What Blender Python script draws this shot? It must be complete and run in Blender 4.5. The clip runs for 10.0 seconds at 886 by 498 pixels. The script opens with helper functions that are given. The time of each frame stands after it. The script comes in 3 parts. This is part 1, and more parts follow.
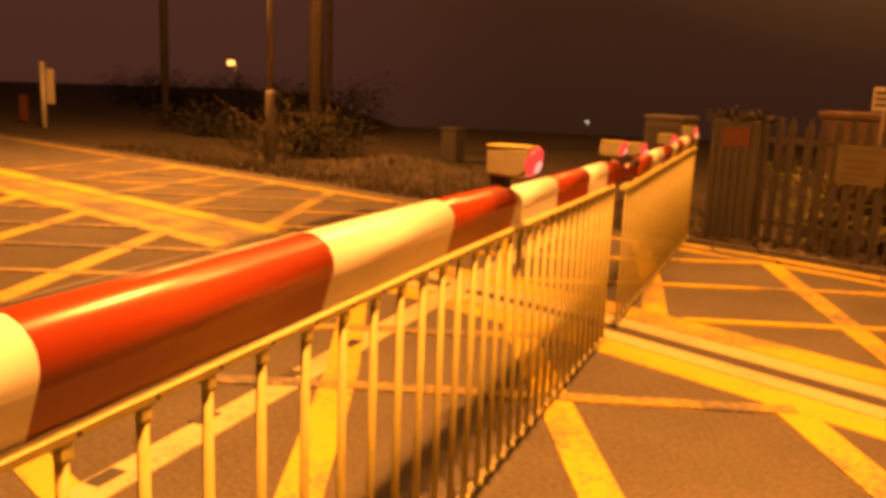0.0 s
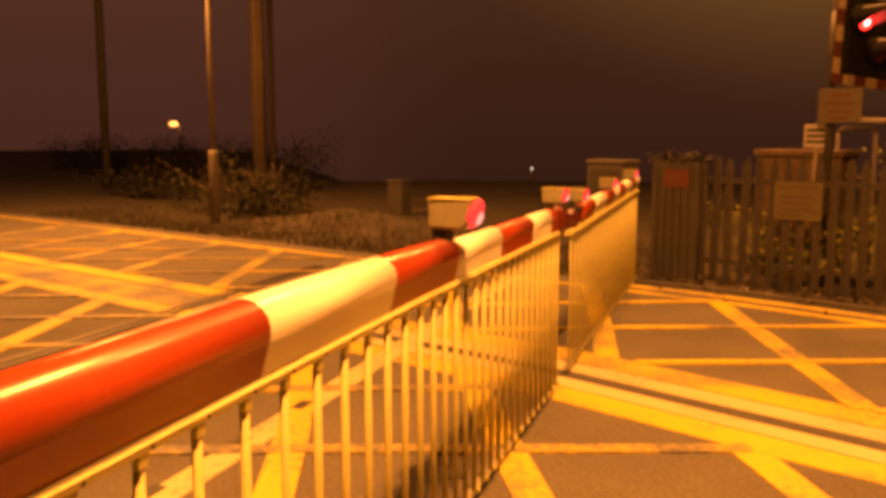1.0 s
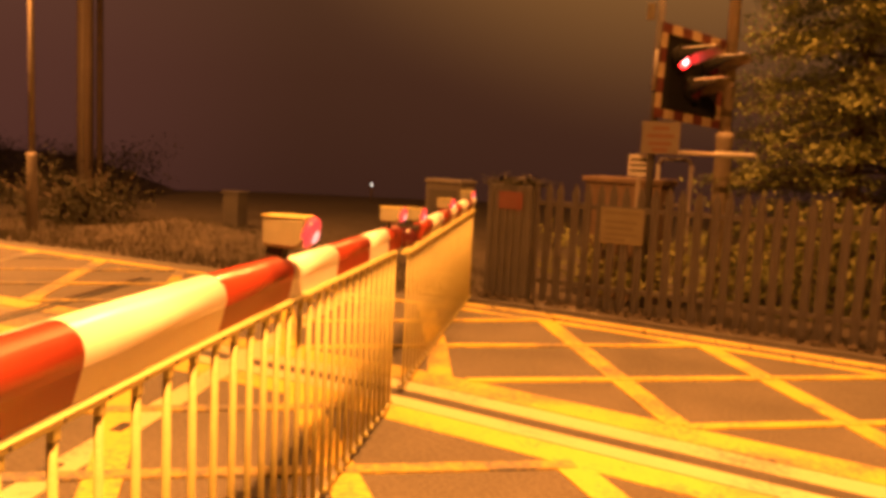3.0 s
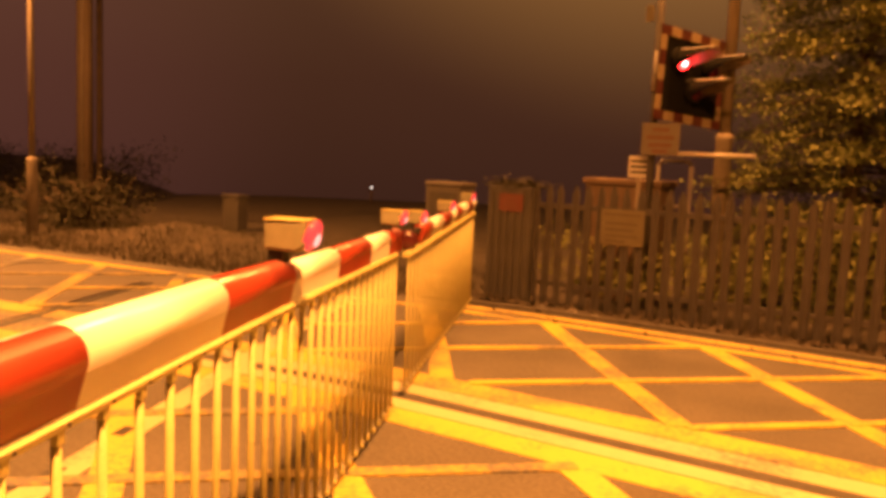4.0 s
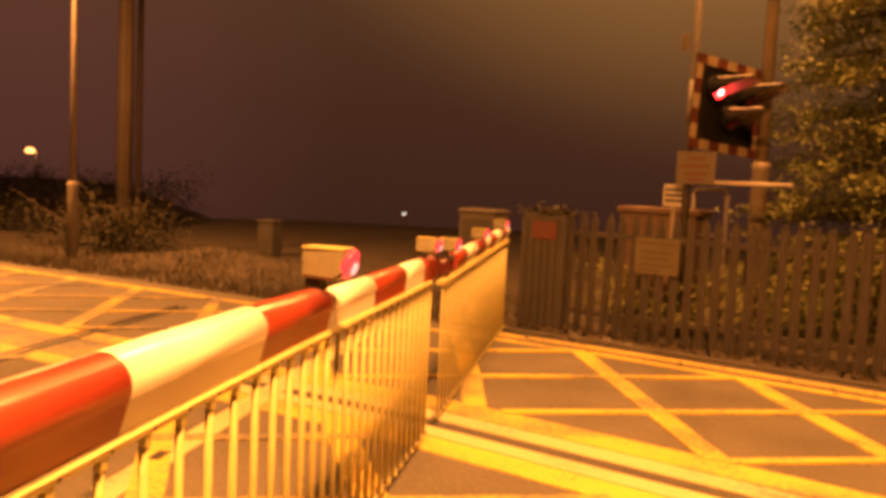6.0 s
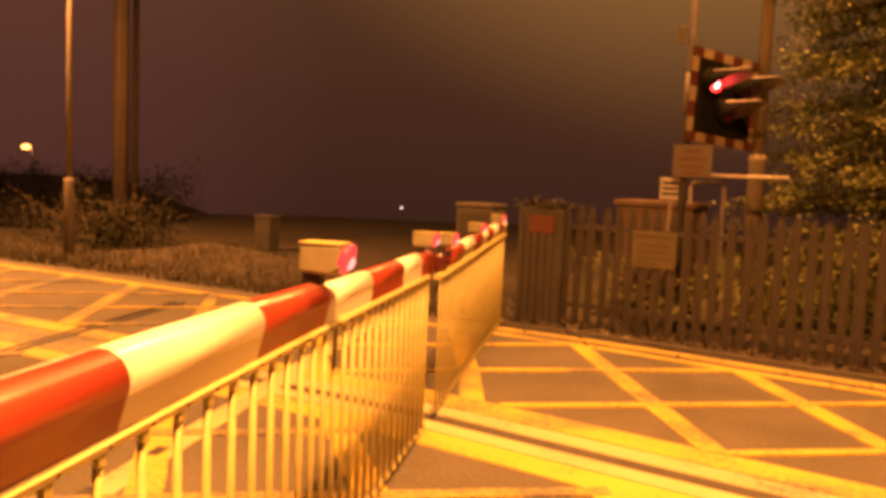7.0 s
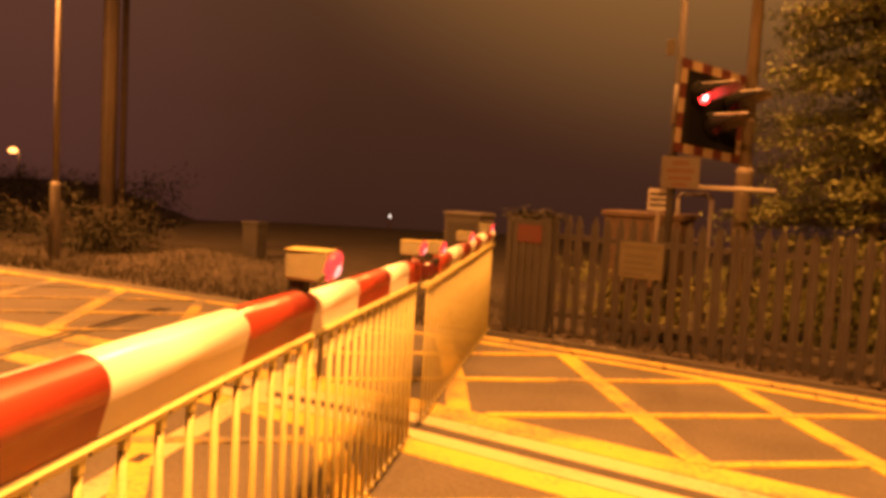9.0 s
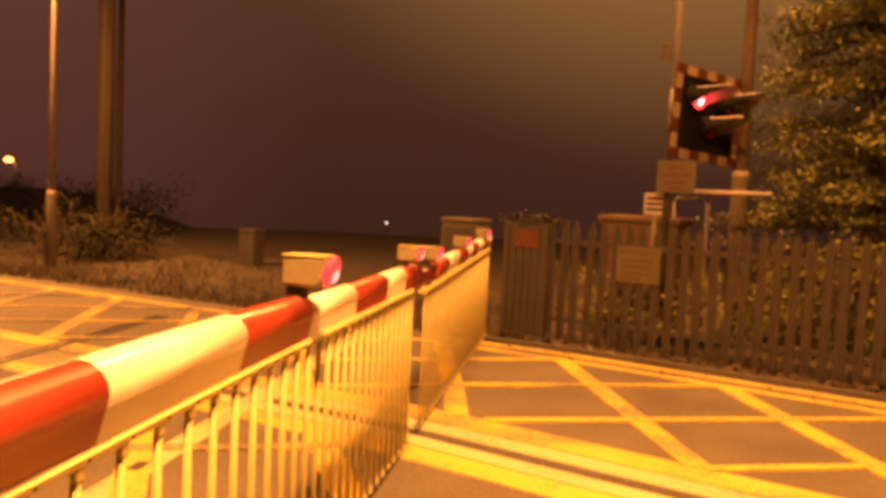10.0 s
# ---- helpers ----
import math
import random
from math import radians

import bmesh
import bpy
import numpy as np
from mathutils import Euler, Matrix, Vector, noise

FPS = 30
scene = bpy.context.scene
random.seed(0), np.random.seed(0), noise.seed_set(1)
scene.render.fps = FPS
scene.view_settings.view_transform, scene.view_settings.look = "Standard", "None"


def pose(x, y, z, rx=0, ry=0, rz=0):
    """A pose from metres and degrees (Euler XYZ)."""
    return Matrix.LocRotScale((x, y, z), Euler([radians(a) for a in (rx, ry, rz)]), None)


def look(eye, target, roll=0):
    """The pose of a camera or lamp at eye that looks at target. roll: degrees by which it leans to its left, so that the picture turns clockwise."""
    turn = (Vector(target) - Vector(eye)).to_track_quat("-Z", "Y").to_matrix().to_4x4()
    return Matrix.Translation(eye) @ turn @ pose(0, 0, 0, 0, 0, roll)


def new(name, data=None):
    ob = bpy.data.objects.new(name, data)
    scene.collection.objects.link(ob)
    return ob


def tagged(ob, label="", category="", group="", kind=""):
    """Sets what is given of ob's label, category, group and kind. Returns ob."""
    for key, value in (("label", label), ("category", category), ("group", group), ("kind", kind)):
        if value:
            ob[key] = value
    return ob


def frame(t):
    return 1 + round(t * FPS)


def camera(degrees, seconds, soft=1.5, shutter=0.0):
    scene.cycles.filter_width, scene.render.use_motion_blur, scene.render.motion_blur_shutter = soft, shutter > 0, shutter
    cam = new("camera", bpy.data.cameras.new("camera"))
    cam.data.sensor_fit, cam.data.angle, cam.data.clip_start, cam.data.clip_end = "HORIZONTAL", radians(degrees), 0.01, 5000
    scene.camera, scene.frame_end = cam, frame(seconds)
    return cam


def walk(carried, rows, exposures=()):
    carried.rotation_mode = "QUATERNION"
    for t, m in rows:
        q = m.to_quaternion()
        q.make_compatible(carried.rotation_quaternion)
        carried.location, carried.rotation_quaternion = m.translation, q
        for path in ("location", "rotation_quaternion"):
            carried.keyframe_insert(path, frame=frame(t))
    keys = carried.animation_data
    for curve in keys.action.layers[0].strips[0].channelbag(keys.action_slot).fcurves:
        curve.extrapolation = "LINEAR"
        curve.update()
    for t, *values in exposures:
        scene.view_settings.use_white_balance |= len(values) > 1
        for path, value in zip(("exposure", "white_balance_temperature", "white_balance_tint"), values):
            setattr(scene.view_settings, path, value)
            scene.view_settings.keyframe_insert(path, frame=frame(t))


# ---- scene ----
cam = camera(53.9, 10.0, soft=4.2)
PATH = [
    (0, (0.03, -0.061, 1.471), (-1.397, 1.287, 1.088), 2.2),
    (0.5, (0.008, -0.044, 1.476), (-1.373, 1.369, 1.169), 0.8),
    (1, (0.022, -0.016, 1.481), (-1.342, 1.422, 1.214), 0.0),
    (1.5, (0.018, 0.007, 1.481), (-1.288, 1.504, 1.249), 0.1),
    (2, (0.005, 0.005, 1.49), (-1.283, 1.522, 1.294), 2.3),
    (2.5, (0.013, 0.011, 1.496), (-1.114, 1.649, 1.276), 2.3),
    (3.8, (0.016, -0.006, 1.497), (-1.047, 1.674, 1.271), 2.8),
    (4, (0.011, 0.001, 1.497), (-1.067, 1.671, 1.278), 2.4),
    (4.5, (0.006, -0.004, 1.501), (-1.099, 1.651, 1.303), 3.0),
    (5, (0.0, -0.006, 1.502), (-1.137, 1.629, 1.324), 3.3),
    (5.5, (0.0, -0.011, 1.509), (-1.147, 1.619, 1.349), 2.9),
    (7, (0.004, -0.016, 1.51), (-1.133, 1.619, 1.334), 2.4),
    (7.5, (0.011, -0.019, 1.513), (-1.1, 1.637, 1.358), 3.3),
    (8, (0.016, -0.01, 1.512), (-1.095, 1.646, 1.359), 2.8),
    (8.5, (0.005, -0.006, 1.509), (-1.103, 1.651, 1.352), 3.0),
    (9, (0.003, -0.007, 1.509), (-1.114, 1.645, 1.354), 3.1),
    (9.5, (0.012, -0.012, 1.51), (-1.092, 1.651, 1.385), 2.5),
    (10, (0.003, -0.01, 1.503), (-1.109, 1.646, 1.363), 2.7),
]
walk(cam, [(t, look(eye, target, roll)) for t, eye, target, roll in PATH],
     exposures=[(0, -0.46, 6750, 12), (1.8, -0.46, 6750, 12), (2.02, -0.02, 6150, 13), (10, -0.02, 6000, 13)])

# ---- world and lights ----
world = bpy.data.worlds.new("night_sky")
scene.world = world
world.use_nodes = True
wn = world.node_tree.nodes
wn["Background"].inputs[0].default_value = (0.080, 0.027, 0.017, 1)
wn["Background"].inputs[1].default_value = 1.0

SODIUM = (1.0, 0.333, 0.056)


def street_light(name, at, power, size):
    data = bpy.data.lights.new(name, "AREA")
    data.shape, data.size, data.energy, data.color = "DISK", size, power, SODIUM
    ob = new(name, data)
    ob.location = at
    return ob


LAMP_A = Vector((-2.5, 8.4, 8.0))
LAMP_B = Vector((-12.1, 5.2, 5.8))
LAMP_C = Vector((-0.05, 0.75, 6.3))
street_light("sodium_light", LAMP_A - Vector((0, 0, 0.03)), 1800, 0.3)
street_light("sodium_light", LAMP_B - Vector((0, 0, 0.03)), 2400, 0.3)
street_light("sodium_light", LAMP_C - Vector((0, 0, 0.03)), 2700, 0.3)

# ---- materials ----


def material(name, colour, colour2=None, scale=8.0, rough=0.7, metal=0.0, bump=0.2, fine=90.0, spread=0.5, spec=0.5, coat=0.0):
    """Two scales of noise between two colours, with fine relief."""
    m = bpy.data.materials.new(name)
    m.use_nodes = True
    n, l = m.node_tree.nodes, m.node_tree.links
    b = n["Principled BSDF"]
    tc = n.new("ShaderNodeTexCoord")
    big, small = n.new("ShaderNodeTexNoise"), n.new("ShaderNodeTexNoise")
    big.inputs["Scale"].default_value, big.inputs["Detail"].default_value = scale, 6
    small.inputs["Scale"].default_value, small.inputs["Detail"].default_value = fine, 4
    mixf = n.new("ShaderNodeMath")
    mixf.operation = "MULTIPLY_ADD"
    mixf.inputs[1].default_value = spread
    ramp = n.new("ShaderNodeValToRGB")
    ramp.color_ramp.elements[0].position, ramp.color_ramp.elements[1].position = 0.32, 0.78
    ramp.color_ramp.elements[0].color = (*colour, 1)
    ramp.color_ramp.elements[1].color = (*(colour2 or colour), 1)
    bp = n.new("ShaderNodeBump")
    bp.inputs["Strength"].default_value, bp.inputs["Distance"].default_value = bump, 0.004
    half = n.new("ShaderNodeMath")
    half.operation = "MULTIPLY"
    half.inputs[1].default_value = 1 - spread
    l.new(tc.outputs["Object"], big.inputs["Vector"])
    l.new(tc.outputs["Object"], small.inputs["Vector"])
    l.new(small.outputs["Fac"], mixf.inputs[0])
    l.new(big.outputs["Fac"], half.inputs[0])
    l.new(half.outputs[0], mixf.inputs[2])
    l.new(mixf.outputs[0], ramp.inputs["Fac"])
    l.new(ramp.outputs["Color"], b.inputs["Base Color"])
    l.new(small.outputs["Fac"], bp.inputs["Height"])
    l.new(bp.outputs["Normal"], b.inputs["Normal"])
    b.inputs["Roughness"].default_value, b.inputs["Metallic"].default_value = rough, metal
    b.inputs["Specular IOR Level"].default_value = spec
    b.inputs["Coat Weight"].default_value, b.inputs["Coat Roughness"].default_value = coat, 0.40
    return m


def worn_paint(name, paint, under, worn, rough=0.6):
    """Thick road paint, rubbed through to the asphalt in patches."""
    m = bpy.data.materials.new(name)
    m.use_nodes = True
    n, l = m.node_tree.nodes, m.node_tree.links
    b = n["Principled BSDF"]
    tc = n.new("ShaderNodeTexCoord")
    big, small = n.new("ShaderNodeTexNoise"), n.new("ShaderNodeTexNoise")
    big.inputs["Scale"].default_value, big.inputs["Detail"].default_value = 1.6, 3
    small.inputs["Scale"].default_value, small.inputs["Detail"].default_value = 26, 8
    small.inputs["Roughness"].default_value = 0.75
    add = n.new("ShaderNodeMath")
    add.operation = "ADD"
    ramp = n.new("ShaderNodeValToRGB")
    ramp.color_ramp.elements[0].position, ramp.color_ramp.elements[1].position = worn, worn + 0.16
    ramp.color_ramp.elements[0].color, ramp.color_ramp.elements[1].color = (*under, 1), (*paint, 1)
    half = n.new("ShaderNodeMath")
    half.operation = "MULTIPLY"
    half.inputs[1].default_value = 0.5
    bp = n.new("ShaderNodeBump")
    bp.inputs["Strength"].default_value, bp.inputs["Distance"].default_value = 0.35, 0.003
    l.new(tc.outputs["Object"], big.inputs["Vector"])
    l.new(tc.outputs["Object"], small.inputs["Vector"])
    l.new(big.outputs["Fac"], add.inputs[0])
    l.new(small.outputs["Fac"], add.inputs[1])
    l.new(add.outputs[0], half.inputs[0])
    l.new(half.outputs[0], ramp.inputs["Fac"])
    l.new(ramp.outputs["Color"], b.inputs["Base Color"])
    l.new(small.outputs["Fac"], bp.inputs["Height"])
    l.new(bp.outputs["Normal"], b.inputs["Normal"])
    b.inputs["Roughness"].default_value = rough
    return m


def satin_along(m, amount):
    """Stretch the gloss along the boom, as drawn-on reflective sheeting does."""
    n, l = m.node_tree.nodes, m.node_tree.links
    t = n.new("ShaderNodeTangent")
    t.direction_type, t.axis = "RADIAL", "X"
    b = n["Principled BSDF"]
    b.inputs["Anisotropic"].default_value, b.inputs["Anisotropic Rotation"].default_value = amount, 0.25
    l.new(t.outputs["Tangent"], b.inputs["Tangent"])
    return m


def glowing(name, colour, strength, base=(0.3, 0.02, 0.02)):
    m = bpy.data.materials.new(name)
    m.use_nodes = True
    b = m.node_tree.nodes["Principled BSDF"]
    b.inputs["Base Color"].default_value = (*base, 1)
    b.inputs["Emission Color"].default_value = (*colour, 1)
    b.inputs["Emission Strength"].default_value = strength
    b.inputs["Roughness"].default_value = 0.25
    return m


ASPHALT = (0.10, 0.096, 0.09)
M_ASPHALT = material("asphalt", (0.050, 0.044, 0.034), (0.158, 0.140, 0.110), 1.3, 0.85, 0, 0.7, 46, 0.62)
M_YELLOW = worn_paint("yellow_road_paint", (0.56, 0.405, 0.018), ASPHALT, 0.365)
M_YELLOW_WORN = worn_paint("worn_yellow_road_paint", (0.49, 0.355, 0.024), ASPHALT, 0.44)
M_WHITE_LINE = worn_paint("white_road_paint", (0.46, 0.41, 0.20), ASPHALT, 0.33)
M_BAND_RED = satin_along(material("red_reflective_band", (0.25, 0.036, 0.011), (0.32, 0.050, 0.016), 5, 0.36, 0, 0.03, 60, 0.3, 0.85, 0.0), 0.85)
M_BAND_WHITE = satin_along(material("white_reflective_band", (0.79, 0.77, 0.70), (0.86, 0.84, 0.77), 5, 0.36, 0, 0.03, 60, 0.3, 0.85, 0.0), 0.85)
M_SKIRT = material("cream_painted_aluminium", (0.35, 0.32, 0.095), (0.47, 0.43, 0.145), 12, 0.5, 0.0, 0.1, 120, 0.4)
M_LAMPBODY = material("grey_lamp_housing", (0.20, 0.19, 0.12), (0.29, 0.275, 0.18), 14, 0.5, 0, 0.08, 150, 0.4)
M_BLACK = material("black_rubber", (0.012, 0.012, 0.012), (0.03, 0.028, 0.026), 20, 0.6, 0, 0.2, 200)
M_TAR = material("dark_joint_tar", (0.040, 0.037, 0.033), (0.085, 0.078, 0.068), 9, 0.8, 0, 0.4, 60)
M_LENS = glowing("red_lens_lit", (1.0, 0.06, 0.055), 1.2)
M_SIGNAL = glowing("signal_lens_lit", (1.0, 0.012, 0.008), 26.0)
M_SIGNAL_HOT = glowing("signal_bulb", (1.0, 0.40, 0.34), 12.0)
M_LENS_HOT = glowing("red_lens_core", (1.0, 0.36, 0.28), 1.8)
# Slight red emission added, though these lenses and the reflector are no lit lamps.
M_LENS_DIM = glowing("red_lens_faint_glow", (1.0, 0.03, 0.02), 0.02, (0.06, 0.011, 0.008))
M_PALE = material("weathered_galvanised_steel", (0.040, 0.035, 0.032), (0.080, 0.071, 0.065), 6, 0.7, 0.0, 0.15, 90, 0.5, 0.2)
M_CABINET = material("dark_grey_cabinet_paint", (0.035, 0.031, 0.028), (0.07, 0.063, 0.055), 4, 0.55, 0, 0.15, 80)
M_HOUSING = material("grey_machine_housing", (0.07, 0.06, 0.05), (0.12, 0.105, 0.085), 4, 0.5, 0, 0.1, 80)
M_BRICK = material("brown_timber_boarding", (0.08, 0.05, 0.03), (0.15, 0.10, 0.06), 9, 0.85, 0, 0.4, 70)
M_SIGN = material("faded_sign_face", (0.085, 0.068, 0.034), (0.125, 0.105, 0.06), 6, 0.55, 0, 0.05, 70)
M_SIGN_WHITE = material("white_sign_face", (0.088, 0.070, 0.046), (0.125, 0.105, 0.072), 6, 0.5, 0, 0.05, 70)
M_SIGN_RED = material("red_sign_face", (0.085, 0.022, 0.013), (0.12, 0.032, 0.019), 8, 0.55, 0, 0.05, 70)
M_SIGN_GREY = material("sign_lettering_bars", (0.058, 0.046, 0.025), (0.085, 0.069, 0.04), 15, 0.6)
M_TEXT_RED = material("red_lettering_bars", (0.085, 0.034, 0.02), (0.12, 0.05, 0.03), 15, 0.6)
M_HOODIN = material("grey_hood_lining", (0.13, 0.11, 0.09), (0.18, 0.15, 0.13), 9, 0.6)
M_BOARD = material("black_signal_board", (0.005, 0.005, 0.0045), (0.012, 0.011, 0.010), 6, 0.9, 0, 0.1, 70, 0.5, 0.1)
M_CHEQ_RED = material("red_chequer", (0.06, 0.016, 0.010), (0.09, 0.022, 0.013), 9, 0.5)
M_CHEQ_WHITE = material("white_chequer", (0.22, 0.17, 0.09), (0.31, 0.24, 0.14), 9, 0.5)
M_COLUMN = material("weathered_steel_column", (0.10, 0.085, 0.07), (0.18, 0.155, 0.13), 5, 0.6, 0.1, 0.15, 60)
M_WOOD = material("creosoted_timber", (0.075, 0.055, 0.040), (0.13, 0.098, 0.07), 3, 0.85, 0, 0.5, 50)
M_LEAF = material("leaf_green", (0.105, 0.122, 0.036), (0.195, 0.205, 0.062), 2.2, 0.85, 0, 0.1, 30, 0.5, 0.15)
M_IVY = material("ivy_leaf", (0.08, 0.09, 0.022), (0.20, 0.19, 0.05), 3, 0.8, 0, 0.1, 30, 0.5, 0.2)
M_SCRUB = material("dry_scrub", (0.020, 0.017, 0.008), (0.050, 0.042, 0.019), 3, 0.8, 0, 0.1, 30, 0.5)
M_TWIG = material("bark", (0.05, 0.036, 0.024), (0.11, 0.08, 0.055), 8, 0.9, 0, 0.5, 60)
M_DARKLEAF = material("dark_scrub_leaf", (0.013, 0.013, 0.005), (0.040, 0.036, 0.014), 3, 0.8, 0, 0.1, 30, 0.5)
M_POST = material("grey_brown_painted_post", (0.13, 0.105, 0.07), (0.21, 0.17, 0.115), 5, 0.6, 0, 0.1, 60)
M_SOIL = material("dark_soil_with_litter", (0.028, 0.022, 0.015), (0.085, 0.066, 0.044), 3.5, 0.95, 0, 0.9, 45, 0.5)
M_LITTER = material("dead_leaf", (0.032, 0.022, 0.012), (0.095, 0.07, 0.04), 30, 0.8)
M_CONCRETE = material("kerb_concrete", (0.05, 0.042, 0.033), (0.11, 0.095, 0.075), 5, 0.85, 0, 0.4, 70)
M_STEEL = material("rail_steel", (0.06, 0.05, 0.04), (0.12, 0.10, 0.08), 6, 0.45, 0.5, 0.1, 60)
M_PIPE = material("galvanised_tube", (0.40, 0.37, 0.30), (0.55, 0.52, 0.44), 9, 0.45, 0.2, 0.08, 60)
M_SODIUM = glowing("sodium_lamp_glass", (1.0, 0.45, 0.10), 60.0, (0.6, 0.4, 0.2))
M_SODIUM_FAR = glowing("far_sodium_lamp_glass", (1.0, 0.36, 0.07), 6.0, (0.6, 0.4, 0.2))
M_SPARK = glowing("small_white_lamp", (1.0, 0.85, 0.65), 3.0, (0.6, 0.6, 0.6))

# ---- mesh helpers ----


def box(bm, lo, hi, bevel=0.0):
    """A box between two corners, with bevelled edges."""
    made = bmesh.ops.create_cube(bm, size=1.0)["verts"]
    size = [hi[i] - lo[i] for i in range(3)]
    mid = [(hi[i] + lo[i]) / 2 for i in range(3)]
    for v in made:
        v.co = Vector([v.co[i] * size[i] + mid[i] for i in range(3)])
    if bevel:
        edges = list({e for v in made for e in v.link_edges})
        bmesh.ops.bevel(bm, geom=edges, offset=bevel, segments=2, affect="EDGES", profile=0.6)
    return bm


def tube(bm, a, b, r0, r1=None, sides=12, caps=True):
    """A round bar from a to b."""
    a, b = Vector(a), Vector(b)
    r1 = r0 if r1 is None else r1
    q = (b - a).to_track_quat("Z", "Y")
    rings = []
    for p, r in ((a, r0), (b, r1)):
        rings.append([bm.verts.new(p + q @ Vector((r * math.cos(2 * math.pi * k / sides), r * math.sin(2 * math.pi * k / sides), 0))) for k in range(sides)])
    for k in range(sides):
        f = bm.faces.new((rings[0][k], rings[0][(k + 1) % sides], rings[1][(k + 1) % sides], rings[1][k]))
        f.smooth = True
    if caps:
        bm.faces.new(list(reversed(rings[0])))
        bm.faces.new(rings[1])
    return bm


def lathe(bm, rows, origin, axis, sides=20):
    """Rings of (distance along axis, radius), joined, closed at both ends."""
    q = Vector(axis).to_track_quat("Z", "Y")
    o = Vector(origin)
    rings = []
    for h, r in rows:
        rings.append([bm.verts.new(o + q @ Vector((r * math.cos(2 * math.pi * k / sides), r * math.sin(2 * math.pi * k / sides), h))) for k in range(sides)])
    for ra, rb in zip(rings, rings[1:]):
        for k in range(sides):
            f = bm.faces.new((ra[k], ra[(k + 1) % sides], rb[(k + 1) % sides], rb[k]))
            f.smooth = True
    bm.faces.new(list(reversed(rings[0])))
    bm.faces.new(rings[-1])
    return bm


def mesh_of(name, bm, mat):
    me = bpy.data.meshes.new(name)
    bm.normal_update()
    bm.to_mesh(me)
    bm.free()
    if mat:
        me.materials.append(mat)
    return me


def part(name, bm, mat, parent, label=""):
    ob = new(name, mesh_of(name, bm, mat))
    ob.parent = parent
    if label:
        tagged(ob, label)
    return ob


def thing(name, label, category, at=None, group="", kind=""):
    ob = new(name)
    ob.empty_display_size = 0.1
    if at is not None:
        ob.matrix_basis = at
    return tagged(ob, label, category, group, kind)


def B():
    return bmesh.new()


def slab(name, lo, hi, mat, parent, label="", bevel=0.004):
    return part(name, box(B(), lo, hi, bevel), mat, parent, label)


def leaves_mesh(name, pts, size, mat, seed, droop=0.3):
    """Many small folded leaves, one at each point, in one mesh."""
    rng = random.Random(seed)
    verts, faces = [], []
    for p in pts:
        yaw, tip, s = rng.uniform(0, 6.283), rng.gauss(-droop, 0.45), size * rng.uniform(0.55, 1.35)
        ax = Vector((math.cos(yaw) * math.cos(tip), math.sin(yaw) * math.cos(tip), math.sin(tip)))
        side = ax.cross(Vector((rng.gauss(0, 0.35), rng.gauss(0, 0.35), 1))).normalized()
        up = side.cross(ax)
        k = len(verts)
        verts += [p, p + ax * s * 0.5 + side * s * 0.3 + up * s * 0.08, p + ax * s, p + ax * s * 0.5 - side * s * 0.3 + up * s * 0.08]
        faces += [(k, k + 1, k + 2), (k, k + 2, k + 3)]
    me = bpy.data.meshes.new(name)
    me.from_pydata([tuple(v) for v in verts], [], faces)
    me.materials.append(mat)
    return me


# ---- ground and road ----


def bend(x):
    """How far the road swings aside beyond the crossing."""
    return 0.11 * (x + 3.5) if x < -3.5 else 0.0


def strip(bm, xs, y0, y1, z0, z1):
    """A band along the road from y0 to y1 that follows its bend."""
    rows = []
    for x in xs:
        o = bend(x)
        rows.append([bm.verts.new((x, y, z)) for y, z in ((y0 + o, z0), (y0 + o, z1), (y1 + o, z1), (y1 + o, z0))])
    for a, b in zip(rows, rows[1:]):
        for i in range(3):
            bm.faces.new((a[i], b[i], b[i + 1], a[i + 1]))
    for r, flip in ((rows[0], False), (rows[-1], True)):
        bm.faces.new(r[::-1] if flip else r)
    bmesh.ops.recalc_face_normals(bm, faces=bm.faces)
    return bm


def ground_sheet():
    bm = B()
    n = 70
    grid = []
    for i in range(n + 1):
        row = []
        for j in range(n + 1):
            u, v = (i / n * 2 - 1), (j / n * 2 - 1)
            x, y = -7 + 40 * u * abs(u) * 1.0 + 900 * u ** 9, 10 + 35 * v * abs(v) + 900 * v ** 9
            z = -0.06
            side = y - (7.75 + bend(x))
            if side > 0 and abs(x) < 60:
                z = -0.02 + 0.05 * min(side, 1) + 0.05 * noise.noise(Vector((x * 1.3, y * 1.3, 0)))
                if -12.5 < x < -5.5:
                    z += 0.28 * math.exp(-((x + 10) / 1.5) ** 2 - ((y - 8.6) / 0.9) ** 2)
            row.append(bm.verts.new((x, y, z)))
        grid.append(row)
    for i in range(n):
        for j in range(n):
            f = bm.faces.new((grid[i][j], grid[i + 1][j], grid[i + 1][j + 1], grid[i][j + 1]))
            f.smooth = True
    return mesh_of("ground", bm, M_SOIL)


ground = tagged(new("ground", ground_sheet()), "dark soil verge with dead leaves and rough grass", "ground", kind="structure")

XS = [60, 30, 12, 6, 2, -1, -3.5, -5, -7, -9, -11, -13, -16, -20, -30, -60]
road = tagged(new("road", mesh_of("road", strip(B(), XS, -6.0, 7.52, -0.30, 0.0), M_ASPHALT)), "worn asphalt road across a level crossing, lit orange", "road", kind="structure")
kerb = tagged(new("kerb", mesh_of("kerb", strip(B(), [x for x in XS if x > -6], 7.525, 7.60, -0.2, 0.035), M_CONCRETE)), "low dark concrete kerb below the fence", "kerb", kind="structure")


